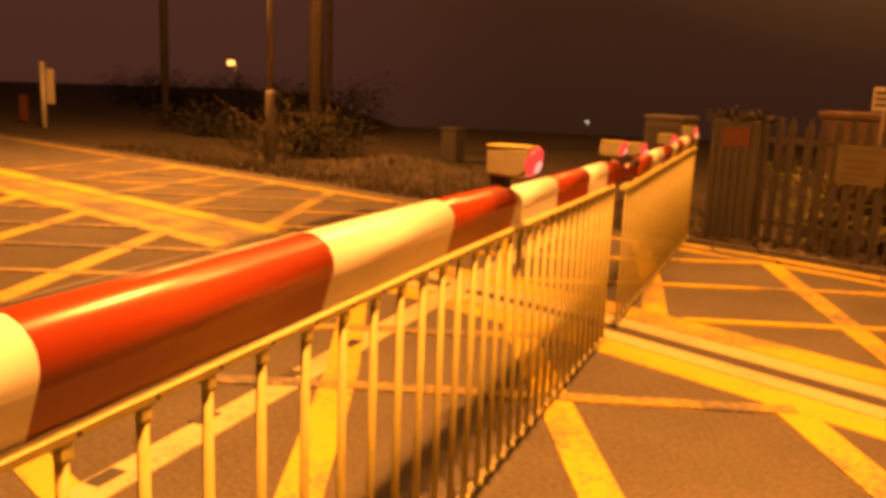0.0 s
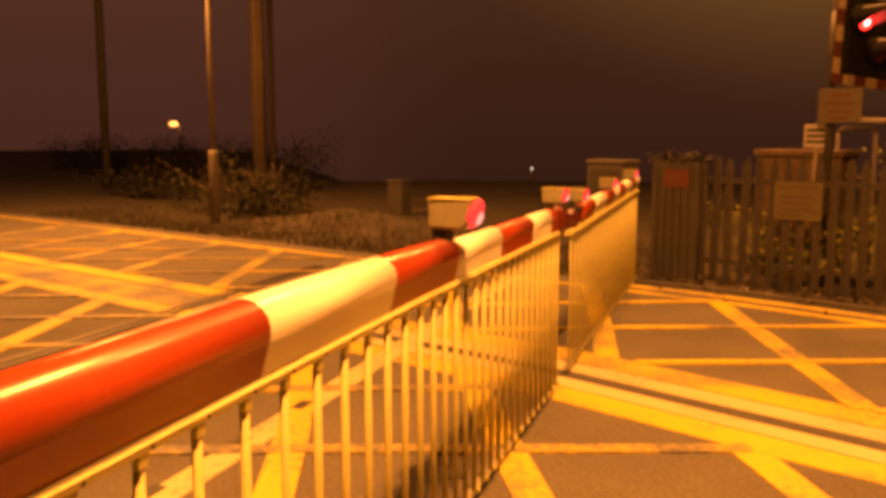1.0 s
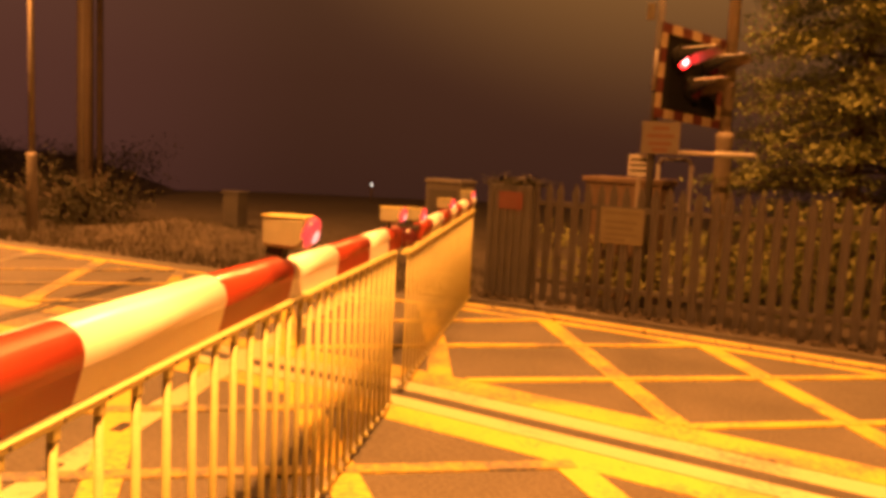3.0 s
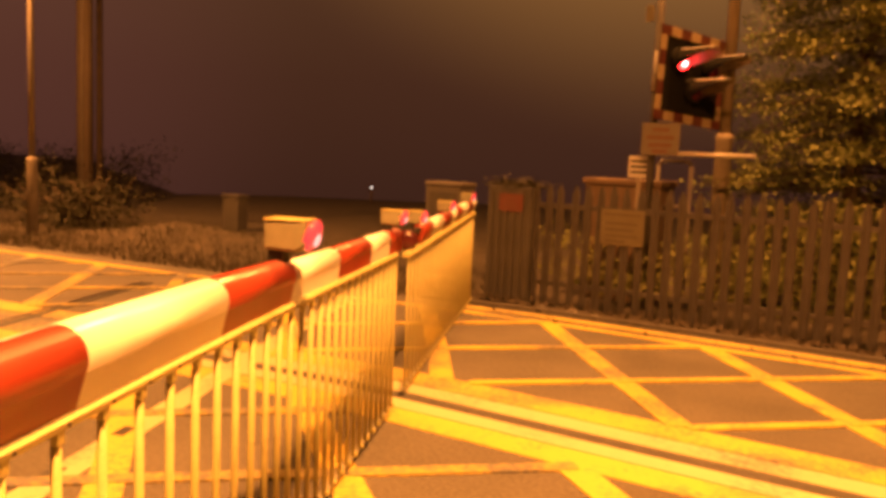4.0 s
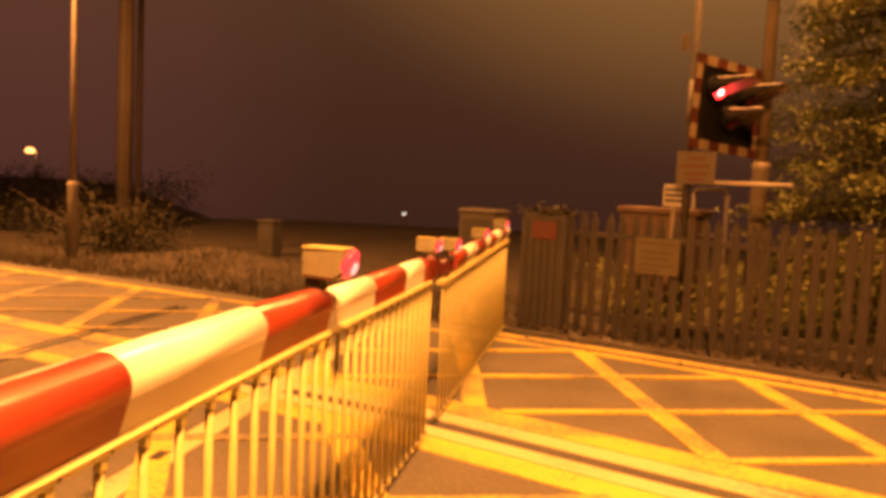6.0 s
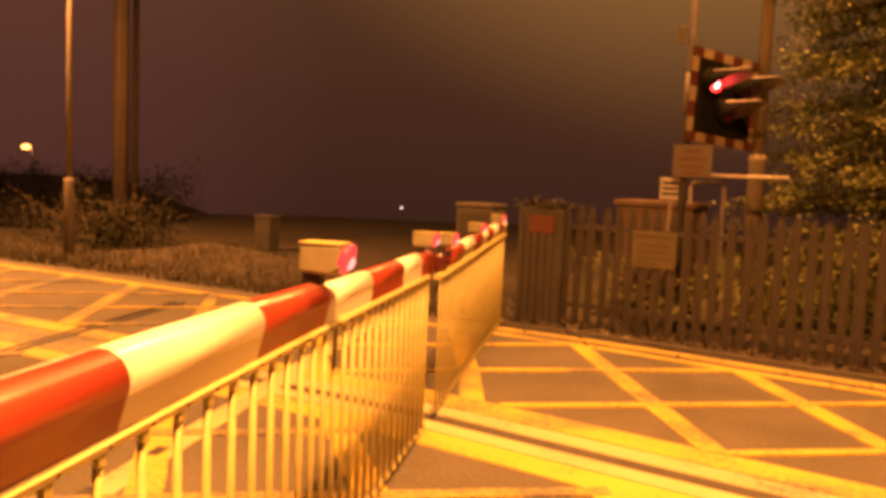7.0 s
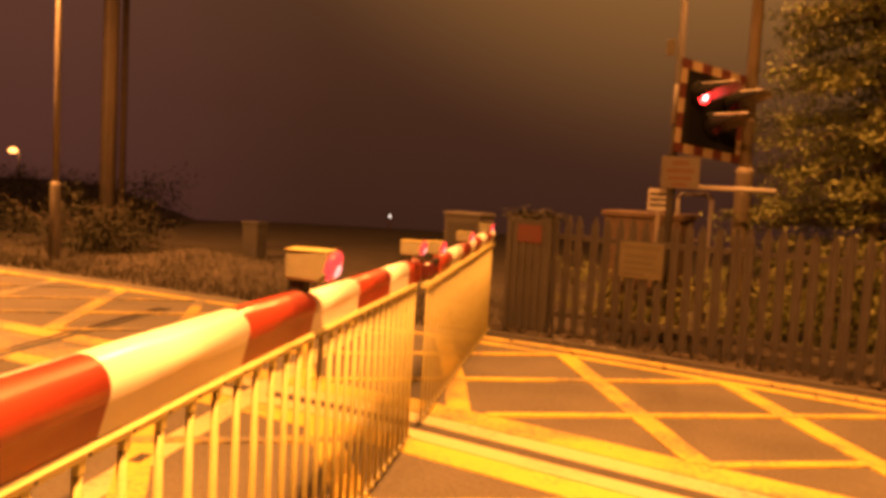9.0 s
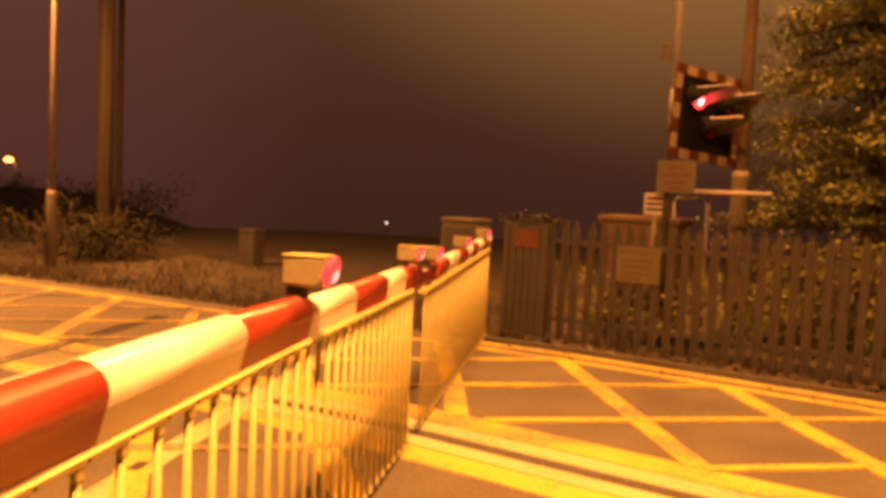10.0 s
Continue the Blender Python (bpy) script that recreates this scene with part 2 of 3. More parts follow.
def painted_line(p, q, w, mat, name="yellow_line", swing=True, top=0.005):
    """One painted stripe from p to q, four millimetres thick."""
    p, q = Vector(p), Vector(q)
    d = (q - p).normalized()
    s = Vector((-d.y, d.x)) * w / 2
    n = max(1, int((q - p).length / 0.8))
    bm = B()
    rows = []
    for i in range(n + 1):
        c = p.lerp(q, i / n)
        o = bend(c.x) if swing else 0.0
        a, b = c + s, c - s
        rows.append([bm.verts.new(v) for v in ((a.x, a.y + o, 0), (a.x, a.y + o, top), (b.x, b.y + o, top), (b.x, b.y + o, 0))])
    for r0, r1 in zip(rows, rows[1:]):
        for i in range(3):
            bm.faces.new((r0[i], r1[i], r1[i + 1], r0[i + 1]))
    bmesh.ops.recalc_face_normals(bm, faces=bm.faces)
    return part(name, bm, mat, road)


Y0, Y1, Y2, Y3 = 0.93, 3.93, 4.69, 7.10
painted_line((12, Y2), (-30, Y2), 0.26, M_YELLOW)
painted_line((12, Y1), (-30, Y1), 0.235, M_YELLOW)
painted_line((12, 4.450), (-5.4, 4.450), 0.18, M_WHITE_LINE, "white_line")
painted_line((-5.4, 4.290), (-30, 4.290), 0.46, M_YELLOW_WORN)
painted_line((12, 4.143), (-5.4, 4.143), 0.155, M_WHITE_LINE, "white_line")
painted_line((12, 4.290), (-5.4, 4.290), 0.10, M_TAR, "tar_joint", top=0.003)
painted_line((12, Y3), (-30, Y3), 0.11, M_YELLOW)
painted_line((12, 7.36), (-4.6, 7.36), 0.11, M_YELLOW)
painted_line((12, Y0), (-30, Y0), 0.15, M_YELLOW)


def lattice(x_mid, y_lo, y_hi, slope, w, mat, top):
    """One diagonal of the box marking, between two borders, through x_mid at half height."""
    h = (y_hi - y_lo) / 2
    painted_line((x_mid - slope * h, y_lo), (x_mid + slope * h, y_hi), w, mat, top=top)


for k in range(-3, 5):
    if k != -1:
        lattice(-2.41 + 1.45 * k, Y2 + 0.12, Y3 - 0.05, -0.87, 0.16 if k > -2 else 0.12, M_YELLOW if k > -3 else M_YELLOW_WORN, 0.009)
for x_mid, slope in ((-8.07, -0.80), (-9.42, -0.62), (-10.6, -0.48), (-11.9, -0.48), (-13.3, -0.48)):
    lattice(x_mid, Y2 + 0.12, Y3 - 0.05, slope, 0.16, M_YELLOW_WORN, 0.009)
painted_line((-3.02, Y2 + 0.06), (-4.62, Y3 - 0.05), 0.16, M_YELLOW, top=0.009)
for k in range(-7, 4):
    lattice(-1.70 + 1.45 * k, Y2 + 0.12, Y3 - 0.05, 1.02, 0.085, M_YELLOW_WORN if k < -2 else M_YELLOW, 0.0125)
for k in range(4):
    lattice(-6.29 - 1.43 * k, 1.13, Y1 - 0.1, -0.80, 0.17, M_YELLOW, 0.009)
lattice(-3.37, 1.13, Y1 - 0.1, -1.08, 0.17, M_YELLOW, 0.009)
for k in range(4):
    lattice(-1.79 + 1.74 * k, 1.13, Y1 - 0.1, -1.2, 0.17, M_YELLOW, 0.009)
for k in (-6, -5, -4, -3, -2, -1, 0, 2, 3):
    lattice(-3.05 + 1.45 * k - (0.3 if k < -1 else 0), 1.13, Y1 - 0.1, 1.05, 0.10, M_YELLOW_WORN, 0.0125)

# rails of the track, let into the road along the barrier's line
ORIGIN = Vector((-2.312, 2.776, 0))
ALONG = Vector((-0.416, 0.909, 0)).normalized()
AWAY = Vector((-ALONG.y, ALONG.x, 0))
BARRIER = Matrix.Translation(ORIGIN) @ Matrix(((ALONG.x, AWAY.x, 0, 0), (ALONG.y, AWAY.y, 0, 0), (0, 0, 1, 0), (0, 0, 0, 1)))


def track_rail(away, width, mat, name, label, height):
    bm = B()
    box(bm, (-9, -width / 2, -0.05), (5.1, width / 2, height), 0.003)
    ob = tagged(new(name, mesh_of(name, bm, mat)), label, "rail", kind="structure")
    ob.matrix_basis = BARRIER @ pose(0, away, 0)
    return ob


track_rail(3.42, 0.09, M_BLACK, "flangeway", "dark rubber flangeway gap beside the running rail", 0.008)
track_rail(3.52, 0.06, M_STEEL, "running_rail", "worn steel running rail set into the crossing", 0.009)
track_rail(1.225, 0.16, M_WHITE_LINE, "crossing_edge_line", "worn pale line along the crossing deck edge", 0.007)
for s in (-2.52, -1.90, -1.28, -0.66, -0.03, 0.58):
    slot = new("drain_slot", mesh_of("drain_slot", box(B(), (-0.07, -0.035, 0.0), (0.07, 0.035, 0.011), 0.003), M_BLACK))
    tagged(slot, "small dark slot in the pale deck line", "slot", "deck slots")
    slot.matrix_basis = BARRIER @ pose(s, 1.27 + 0.025 * math.sin(s * 7), 0)

# ---- barriers ----


def boom_profile(s, shape):
    """The boom's cross-section at s: round above, drawn in to a narrow foot below. The boom tapers and sags towards its tip."""
    y_mid, top, radius, z_lo, foot, s_ref, fall, slim, droop = shape
    radius -= slim * (s - s_ref)
    low = z_lo - droop(s)
    z_mid = top - fall * (s - s_ref) - radius - droop(s)
    pts = [(y_mid - foot, low)]
    for k in range(17):
        a = math.radians(205 - 230 * k / 16)
        pts.append((y_mid + radius * math.cos(a), z_mid + radius * math.sin(a)))
    return pts + [(y_mid + foot, low)]


def boom_band(parent, s0, s1, mat, shape):
    bm = B()
    rings = [[bm.verts.new((s, y, z)) for y, z in boom_profile(s, shape)] for s in (s0, s1)]
    n = len(rings[0])
    for k in range(n):
        f = bm.faces.new((rings[0][k], rings[0][(k + 1) % n], rings[1][(k + 1) % n], rings[1][k]))
        f.smooth = 1 <= k < n - 2
    bm.faces.new(rings[0][::-1])
    bm.faces.new(rings[1])
    bmesh.ops.recalc_face_normals(bm, faces=bm.faces)
    return part("boom_band", bm, mat, parent, "red band" if mat is M_BAND_RED else "white band")


def baluster_mesh(z_lo, z_hi, radius):
    bm = B()
    tube(bm, (0, 0, z_lo), (0, 0, z_hi), radius, sides=10)
    box(bm, (-0.012, -0.012, z_hi - 0.002), (0.012, 0.005, z_hi + 0.03), 0.002)
    box(bm, (-0.011, -0.024, z_lo + 0.004), (0.011, -0.008, z_lo + 0.022), 0.003)
    return mesh_of("baluster", bm, M_SKIRT)


def boom_lamp(parent, s, y, z, size=1.0):
    """A box lamp over a black block that paints the shaded gap, its red lens turned towards the approaching road."""
    place = Matrix.Translation((s, y, z)) @ pose(0, 0, 0, 0, 0, -5) @ Matrix.Scale(size, 4)

    def put(name, bm, mat, owner, label):
        bm.transform(place)
        return part(name, bm, mat, owner, label)

    bm = B()
    rings = []
    for yy, hw, lo, hi in ((0.068, 0.042, 0.012, 0.102), (0.062, 0.046, 0.006, 0.106), (-0.050, 0.050, 0.0, 0.110), (-0.085, 0.050, 0.022, 0.110)):
        c = 0.012
        rings.append([bm.verts.new((xx, yy, zz)) for xx, zz in ((-hw, lo + c), (-hw + c, lo), (hw - c, lo), (hw, lo + c), (hw, hi - c), (hw - c, hi), (-hw + c, hi), (-hw, hi - c))])
    for ra, rb in zip(rings, rings[1:]):
        for k in range(8):
            bm.faces.new((ra[k], ra[(k + 1) % 8], rb[(k + 1) % 8], rb[k]))
    bm.faces.new(rings[0])
    bm.faces.new(rings[-1][::-1])
    bmesh.ops.recalc_face_normals(bm, faces=bm.faces)
    body = put("lamp_housing", bm, M_LAMPBODY, parent, "grey box lamp housing")
    put("lens", lathe(B(), [(0, 0.055), (0.014, 0.055), (0.022, 0.048), (0.027, 0.025), (0.029, 0.004)], (0, -0.083, 0.062), (0, -1, -0.34), 24), M_LENS, body, "lit red lens")
    put("bulb_glow", lathe(B(), [(0, 0.025), (0.005, 0.020), (0.008, 0.004)], (0.008, -0.106, 0.042), (0, -1, -0.34), 12), M_LENS_HOT, body, "bright bulb behind the lens")
    put("lid", box(B(), (-0.051, -0.086, 0.108), (0.051, 0.070, 0.113), 0.002), M_SKIRT, body, "pale lamp lid")
    # Black block put in for the shade between housing and boom.
    put("lamp_gap_shade", box(B(), (-0.032, 0.0, -0.075), (0.032, 0.06, 0.006), 0.008), M_BLACK, parent, "black block standing in for shade under the lamp")


def barrier(label, bands, sections, z_rail, s_lo, s_hi, lamps, spacing, phase, radius, droop):
    ob = thing("crossing_barrier", label, "barrier", BARRIER, "crossing barriers")
    for s0, s1, mat in bands:
        boom_band(ob, s0, s1, mat, next(sec[1:] for sec in sections if s1 <= sec[0] + 1e-6) + (droop,))
    rail = B()
    cuts = [s_lo + (s_hi - s_lo) * k / 12 for k in range(13)]
    rows = [[rail.verts.new((s, y, z_rail - droop(s) - d)) for y, d in ((-0.022, 0.024), (-0.024, 0.009), (-0.012, 0.0), (0.030, 0.0), (0.030, 0.024))] for s in cuts]
    for ra, rb in zip(rows, rows[1:]):
        for k in range(5):
            rail.faces.new((ra[k], ra[(k + 1) % 5], rb[(k + 1) % 5], rb[k]))
    rail.faces.new(rows[0][::-1])
    rail.faces.new(rows[-1])
    bmesh.ops.recalc_face_normals(rail, faces=rail.faces)
    part("top_rail", rail, M_SKIRT, ob, "cream rail under the boom")
    part("bottom_rail", box(B(), (s_lo, -0.010, 0.045), (s_hi, 0.022, 0.062), 0.003), M_LAMPBODY, ob, "grimy bottom rail of the skirt")
    me = baluster_mesh(0.06, z_rail - 0.05, radius)
    bolt = B()
    lathe(bolt, [(0, 0.0045), (0.003, 0.004)], (0, -0.023, z_rail - 0.016), (0, -1, 0), 8)
    bolt_me = mesh_of("bolt", bolt, M_PALE)
    s = phase
    while s < s_hi - 0.01:
        if s > s_lo:
            bar = new("baluster", me)
            bar.parent, bar.location, bar.scale = ob, (s, -0.008, 0), (1, 1, 1 - droop(s) / z_rail)
            b = new("bolt", bolt_me)
            b.parent, b.location = bar, (0.02, 0.008, 0)
        s += spacing(s)
    for s, y, z, size in lamps:
        boom_lamp(ob, s, y, z - droop(s), size)
    return ob


def bands_of(edges, red_first):
    out = []
    for i, (a, b) in enumerate(zip(edges, edges[1:])):
        out.append((a, b, M_BAND_RED if (i % 2 == 0) == red_first else M_BAND_WHITE))
    return out


def near_droop(s):
    return 0.0115 * max(s + 1.2, 0)


def far_droop(s):
    return 0.0110 * max(5.0 - s, 0)


def near_spacing(s):
    return min(max(0.166 - 0.037 * (s + 2.0), 0.121), 0.168)


near_edges = [-5.65, -4.92, -4.19, -3.46, -2.73, -1.93, -1.207, -0.60, 0.05, 0.64, 1.09, 1.42]
near_barrier = barrier("lowered red and white barrier boom with hanging cream skirt over road", bands_of(near_edges, True),
                       [(-0.60, 0.028, 1.131, 0.066, 0.96, 0.037, -1.93, 0.012, 0.007), (9, 0.036, 1.095, 0.050, 0.957, 0.040, -0.6, 0.003, 0.003)],
                       0.962, -5.3, 1.25, [(-0.62, 0.0, 1.146, 1.0), (1.20, 0.015, 1.118, 0.76)], near_spacing, -5.188, 0.0108, near_droop)
far_edges = [2.18, 2.57, 3.08, 3.55, 3.87, 4.22, 4.72, 5.0, 5.3]
far_barrier = barrier("lowered opposite barrier boom with red and white bands and skirt", bands_of(far_edges, True),
                      [(9, 0.036, 1.050, 0.045, 0.922, 0.022, 3.0, 0.0, 0.0)],
                      0.925, 1.62, 5.15, [(1.95, 0.03, 1.074, 0.76), (3.3, 0.03, 1.058, 0.74), (4.72, 0.03, 1.050, 0.72)], lambda s: 0.13, 1.65, 0.0075, far_droop)
tip = B()
lathe(tip, [(0, 0.062), (0.02, 0.066), (0.035, 0.060), (0.04, 0.02)], (1.86, 0.045, 0.945), (-1, -0.15, 0))
part("tip_reflector", tip, M_LENS_DIM, far_barrier, "dark red round reflector at the boom tip")
part("tip_bracket", box(B(), (1.84, 0.02, 0.960), (2.20, 0.06, 1.000), 0.004), M_BLACK, far_barrier, "black lamp bracket")


def machine(at, w, d, h, label):
    ob = thing("barrier_machine", label, "cabinet", at, "barrier machines")
    slab("housing", (-w / 2, -d / 2, 0), (w / 2, d / 2, h - 0.05), M_HOUSING, ob, bevel=0.012)
    slab("lid", (-w / 2 - 0.015, -d / 2 - 0.015, h - 0.05), (w / 2 + 0.015, d / 2 + 0.015, h), M_HOUSING, ob, bevel=0.015)
    slab("door", (-w / 2 + 0.05, -d / 2 - 0.008, 0.12), (w / 2 - 0.05, -d / 2 + 0.004, h - 0.12), M_CABINET, ob, bevel=0.004)
    return ob


machine(pose(-5.72, 9.0, 0, 0, 0, 0), 0.50, 0.34, 1.15, "grey barrier machine housing behind the lowered boom")
machine(BARRIER @ pose(-5.75, 0.06, 0), 0.55, 0.55, 1.16, "grey barrier machine housing at the boom's pivot")

# ---- distance ----


def haze_material():
    """Night haze with glare painted in as emission: brighter upward, amber towards the tall lamp over the fence, violet
    along the open road.
    """
    m = bpy.data.materials.new("night_haze_and_glare")
    m.use_nodes = True
    n, l = m.node_tree.nodes, m.node_tree.links
    n.remove(n["Principled BSDF"])
    em = n.new("ShaderNodeEmission")
    tc, sep = n.new("ShaderNodeTexCoord"), n.new("ShaderNodeSeparateXYZ")
    sub, unit, span = n.new("ShaderNodeVectorMath"), n.new("ShaderNodeVectorMath"), n.new("ShaderNodeMapRange")
    sub.operation, unit.operation = "SUBTRACT", "NORMALIZE"
    sub.inputs[1].default_value = (0, 0, 1.5)
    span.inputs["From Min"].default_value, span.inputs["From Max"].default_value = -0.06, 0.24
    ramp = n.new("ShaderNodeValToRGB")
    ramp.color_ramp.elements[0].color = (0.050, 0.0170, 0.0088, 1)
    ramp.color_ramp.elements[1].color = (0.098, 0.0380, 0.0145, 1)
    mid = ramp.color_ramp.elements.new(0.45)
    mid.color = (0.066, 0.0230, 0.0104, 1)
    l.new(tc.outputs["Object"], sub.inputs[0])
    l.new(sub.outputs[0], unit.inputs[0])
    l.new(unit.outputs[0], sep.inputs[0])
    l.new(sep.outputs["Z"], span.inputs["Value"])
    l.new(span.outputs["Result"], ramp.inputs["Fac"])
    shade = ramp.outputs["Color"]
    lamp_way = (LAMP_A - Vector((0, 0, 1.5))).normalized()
    # Painted glare: amber patch round LAMP_A, violet lens veil to the left.
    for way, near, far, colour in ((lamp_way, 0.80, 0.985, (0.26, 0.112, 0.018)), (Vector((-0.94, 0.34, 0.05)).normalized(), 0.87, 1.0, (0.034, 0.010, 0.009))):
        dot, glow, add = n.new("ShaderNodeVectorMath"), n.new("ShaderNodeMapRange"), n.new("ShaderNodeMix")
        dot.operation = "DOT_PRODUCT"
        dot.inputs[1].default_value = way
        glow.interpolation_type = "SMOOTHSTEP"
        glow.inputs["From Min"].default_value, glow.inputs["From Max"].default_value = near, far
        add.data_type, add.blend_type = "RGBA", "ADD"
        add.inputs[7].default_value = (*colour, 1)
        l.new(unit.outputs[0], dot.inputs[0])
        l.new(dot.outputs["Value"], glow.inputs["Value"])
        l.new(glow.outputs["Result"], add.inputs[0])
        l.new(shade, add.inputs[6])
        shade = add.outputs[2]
    l.new(shade, em.inputs["Color"])
    l.new(em.outputs[0], n["Material Output"].inputs["Surface"])
    return m


def haze_wall():
    """A self-glowing ring round the place for haze and lens veil, farther off along the open road."""
    bm = B()
    rows = []
    for k in range(73):
        a = 5.0 * k
        side = a if a <= 180 else a - 360
        far = min(max((side - 50) / 8, 0), 1) * min(max((112 - side) / 8, 0), 1) if side > 0 else min(max((-78 - side) / 8, 0), 1) * min(max((side + 112) / 8, 0), 1)
        d = 26 + 54 * far
        rows.append([bm.verts.new((-d * math.sin(math.radians(a)), d * math.cos(math.radians(a)), z)) for z in (-1.0, 3.0, 40.0)])
    for a, b in zip(rows, rows[1:]):
        for i in range(2):
            bm.faces.new((a[i], b[i], b[i + 1], a[i + 1])).smooth = True
    return mesh_of("backdrop", bm, haze_material())


tagged(new("backdrop", haze_wall()), "brown night haze backdrop with lamp glare and lens veil painted in", "sky", kind="structure")

# ---- palisade fence ----


def pale_mesh(h):
    """A folded steel pale with a pointed, split top."""
    bm = B()
    prof = ((-0.041, 0.013), (-0.025, 0.0), (-0.010, 0.011), (0.010, 0.011), (0.025, 0.0), (0.041, 0.013))
    levels = ((0.03, 1.0), (h - 0.10, 1.0), (h, 0.22))
    rows = []
    for z, k in levels:
        rows.append([bm.verts.new((x * k, y, z)) for x, y in prof] + [bm.verts.new((x * k, y + 0.004, z)) for x, y in reversed(prof)])
    n = len(rows[0])
    for ra, rb in zip(rows, rows[1:]):
        for i in range(n):
            bm.faces.new((ra[i], ra[(i + 1) % n], rb[(i + 1) % n], rb[i]))
    bm.faces.new(rows[0][::-1])
    bm.faces.new(rows[-1])
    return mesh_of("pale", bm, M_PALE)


def palisade():
    ob = thing("palisade_fence", "dark weathered steel palisade fence beside the road", "fence", pose(0, 7.85, 0.0))
    rng = random.Random(4)
    variants = [pale_mesh(h) for h in (1.24, 1.255, 1.235)]
    x = -3.97
    while x < 4.0:
        p = new("pale", rng.choice(variants))
        p.parent = ob
        p.matrix_basis = pose(x + rng.uniform(-0.006, 0.006), 0, 0, rng.uniform(-0.6, 0.6), rng.uniform(-0.9, 0.9), 0)
        x += 0.137
    for z in (0.24, 1.02):
        bm = box(B(), (-4.05, 0.018, z - 0.025), (4.1, 0.024, z + 0.025), 0.002)
        box(bm, (-4.05, 0.024, z + 0.019), (4.1, 0.065, z + 0.025), 0.002)
        part("fence_rail", bm, M_PALE, ob, "horizontal angle rail")
    for x in (-4.0, -1.25, 1.5, 4.05):
        bm = box(B(), (x - 0.05, 0.066, -0.05), (x + 0.05, 0.074, 1.22), 0.002)
        box(bm, (x - 0.004, 0.074, -0.05), (x + 0.004, 0.15, 1.22), 0.002)
        part("fence_post", bm, M_PALE, ob, "steel joist post")
    return ob


palisade()


def bar_text(parent, x0, x1, y, rows, mat, h):
    """Unreadable lines of lettering as plain bars."""
    for z, a, b in rows:
        slab("text_bar", (x0 + (x1 - x0) * a, y - 0.003, z - h / 2), (x0 + (x1 - x0) * b, y, z + h / 2), mat, parent, bevel=0.0)


def flat_sign(name, label, lo, hi, y, mat, rows, textmat, h, at=None):
    ob = thing(name, label, "sign", pose(0, y, 0))
    slab("sign_plate", (lo[0], -0.004, lo[1]), (hi[0], 0.0, hi[1]), mat, ob, bevel=0.001)
    bar_text(ob, lo[0], hi[0], -0.0045, rows, textmat, h)
    return ob


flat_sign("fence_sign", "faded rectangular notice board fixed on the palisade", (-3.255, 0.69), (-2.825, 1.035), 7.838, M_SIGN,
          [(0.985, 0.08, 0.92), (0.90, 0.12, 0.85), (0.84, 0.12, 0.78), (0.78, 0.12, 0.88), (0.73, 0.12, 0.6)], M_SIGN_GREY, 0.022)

# dark cabinet at the fence's end, with creeper on its top
cab = thing("equipment_cabinet", "dark ribbed equipment cabinet overgrown with creeper at fence end", "cabinet", pose(-4.22, 7.92, 0))
slab("body", (-0.27, -0.13, 0), (0.24, 0.0, 1.19), M_CABINET, cab, bevel=0.02)
for k in range(6):
    slab("rib", (-0.235 + k * 0.085, -0.142, 0.06), (-0.205 + k * 0.085, -0.128, 1.14), M_CABINET, cab, bevel=0.005)
flat_sign("warning_plate", "small faded red warning plate on the dark cabinet", (-4.345, 0.94), (-4.075, 1.115), 7.772, M_SIGN_RED,
          [(1.07, 0.15, 0.85), (1.02, 0.15, 0.75), (0.98, 0.15, 0.8)], M_TEXT_RED, 0.02)

# ---- plants ----


def leafy(name, label, category, trunk, pts, size, mat, seed, droop=0.3):
    ob = thing(name, label, category)
    if trunk:
        bm = B()
        for a, b, r0, r1 in trunk:
            tube(bm, a, b, r0, r1, 8)
        part("trunk", bm, M_TWIG, ob)
    crown = new("crown", leaves_mesh("crown", pts, size, mat, seed, droop))
    crown.parent = ob
    return ob


def clumps(rng, centres, spread, per):
    out = []
    for c in centres:
        for _ in range(per):
            out.append(Vector(c) + Vector((rng.gauss(0, spread[0]), rng.gauss(0, spread[1]), rng.gauss(0, spread[2]))))
    return out


rng = random.Random(11)
pts = [Vector((-4.22 + rng.gauss(0, 0.15), 7.86 + rng.gauss(0, 0.05), 1.20 + abs(rng.gauss(0, 0.035)))) for _ in range(420)]
leafy("creeper", "tangle of creeper on top of the dark cabinet", "creeper", None, pts, 0.05, M_SCRUB, 1)

centres = []
for _ in range(190):
    x = rng.uniform(-4.0, 3.5)
    centres.append((x, rng.uniform(8.08, 8.45), rng.uniform(0.1, 0.70 if x < -1.9 else 1.15)))
pts = [p for p in clumps(rng, centres, (0.10, 0.08, 0.09), 42) if p.y > 7.99 and p.z > 0.2]
leafy("ivy_bank", "bank of ivy growing behind the palisade fence", "ivy", None, pts, 0.065, M_IVY, 2)


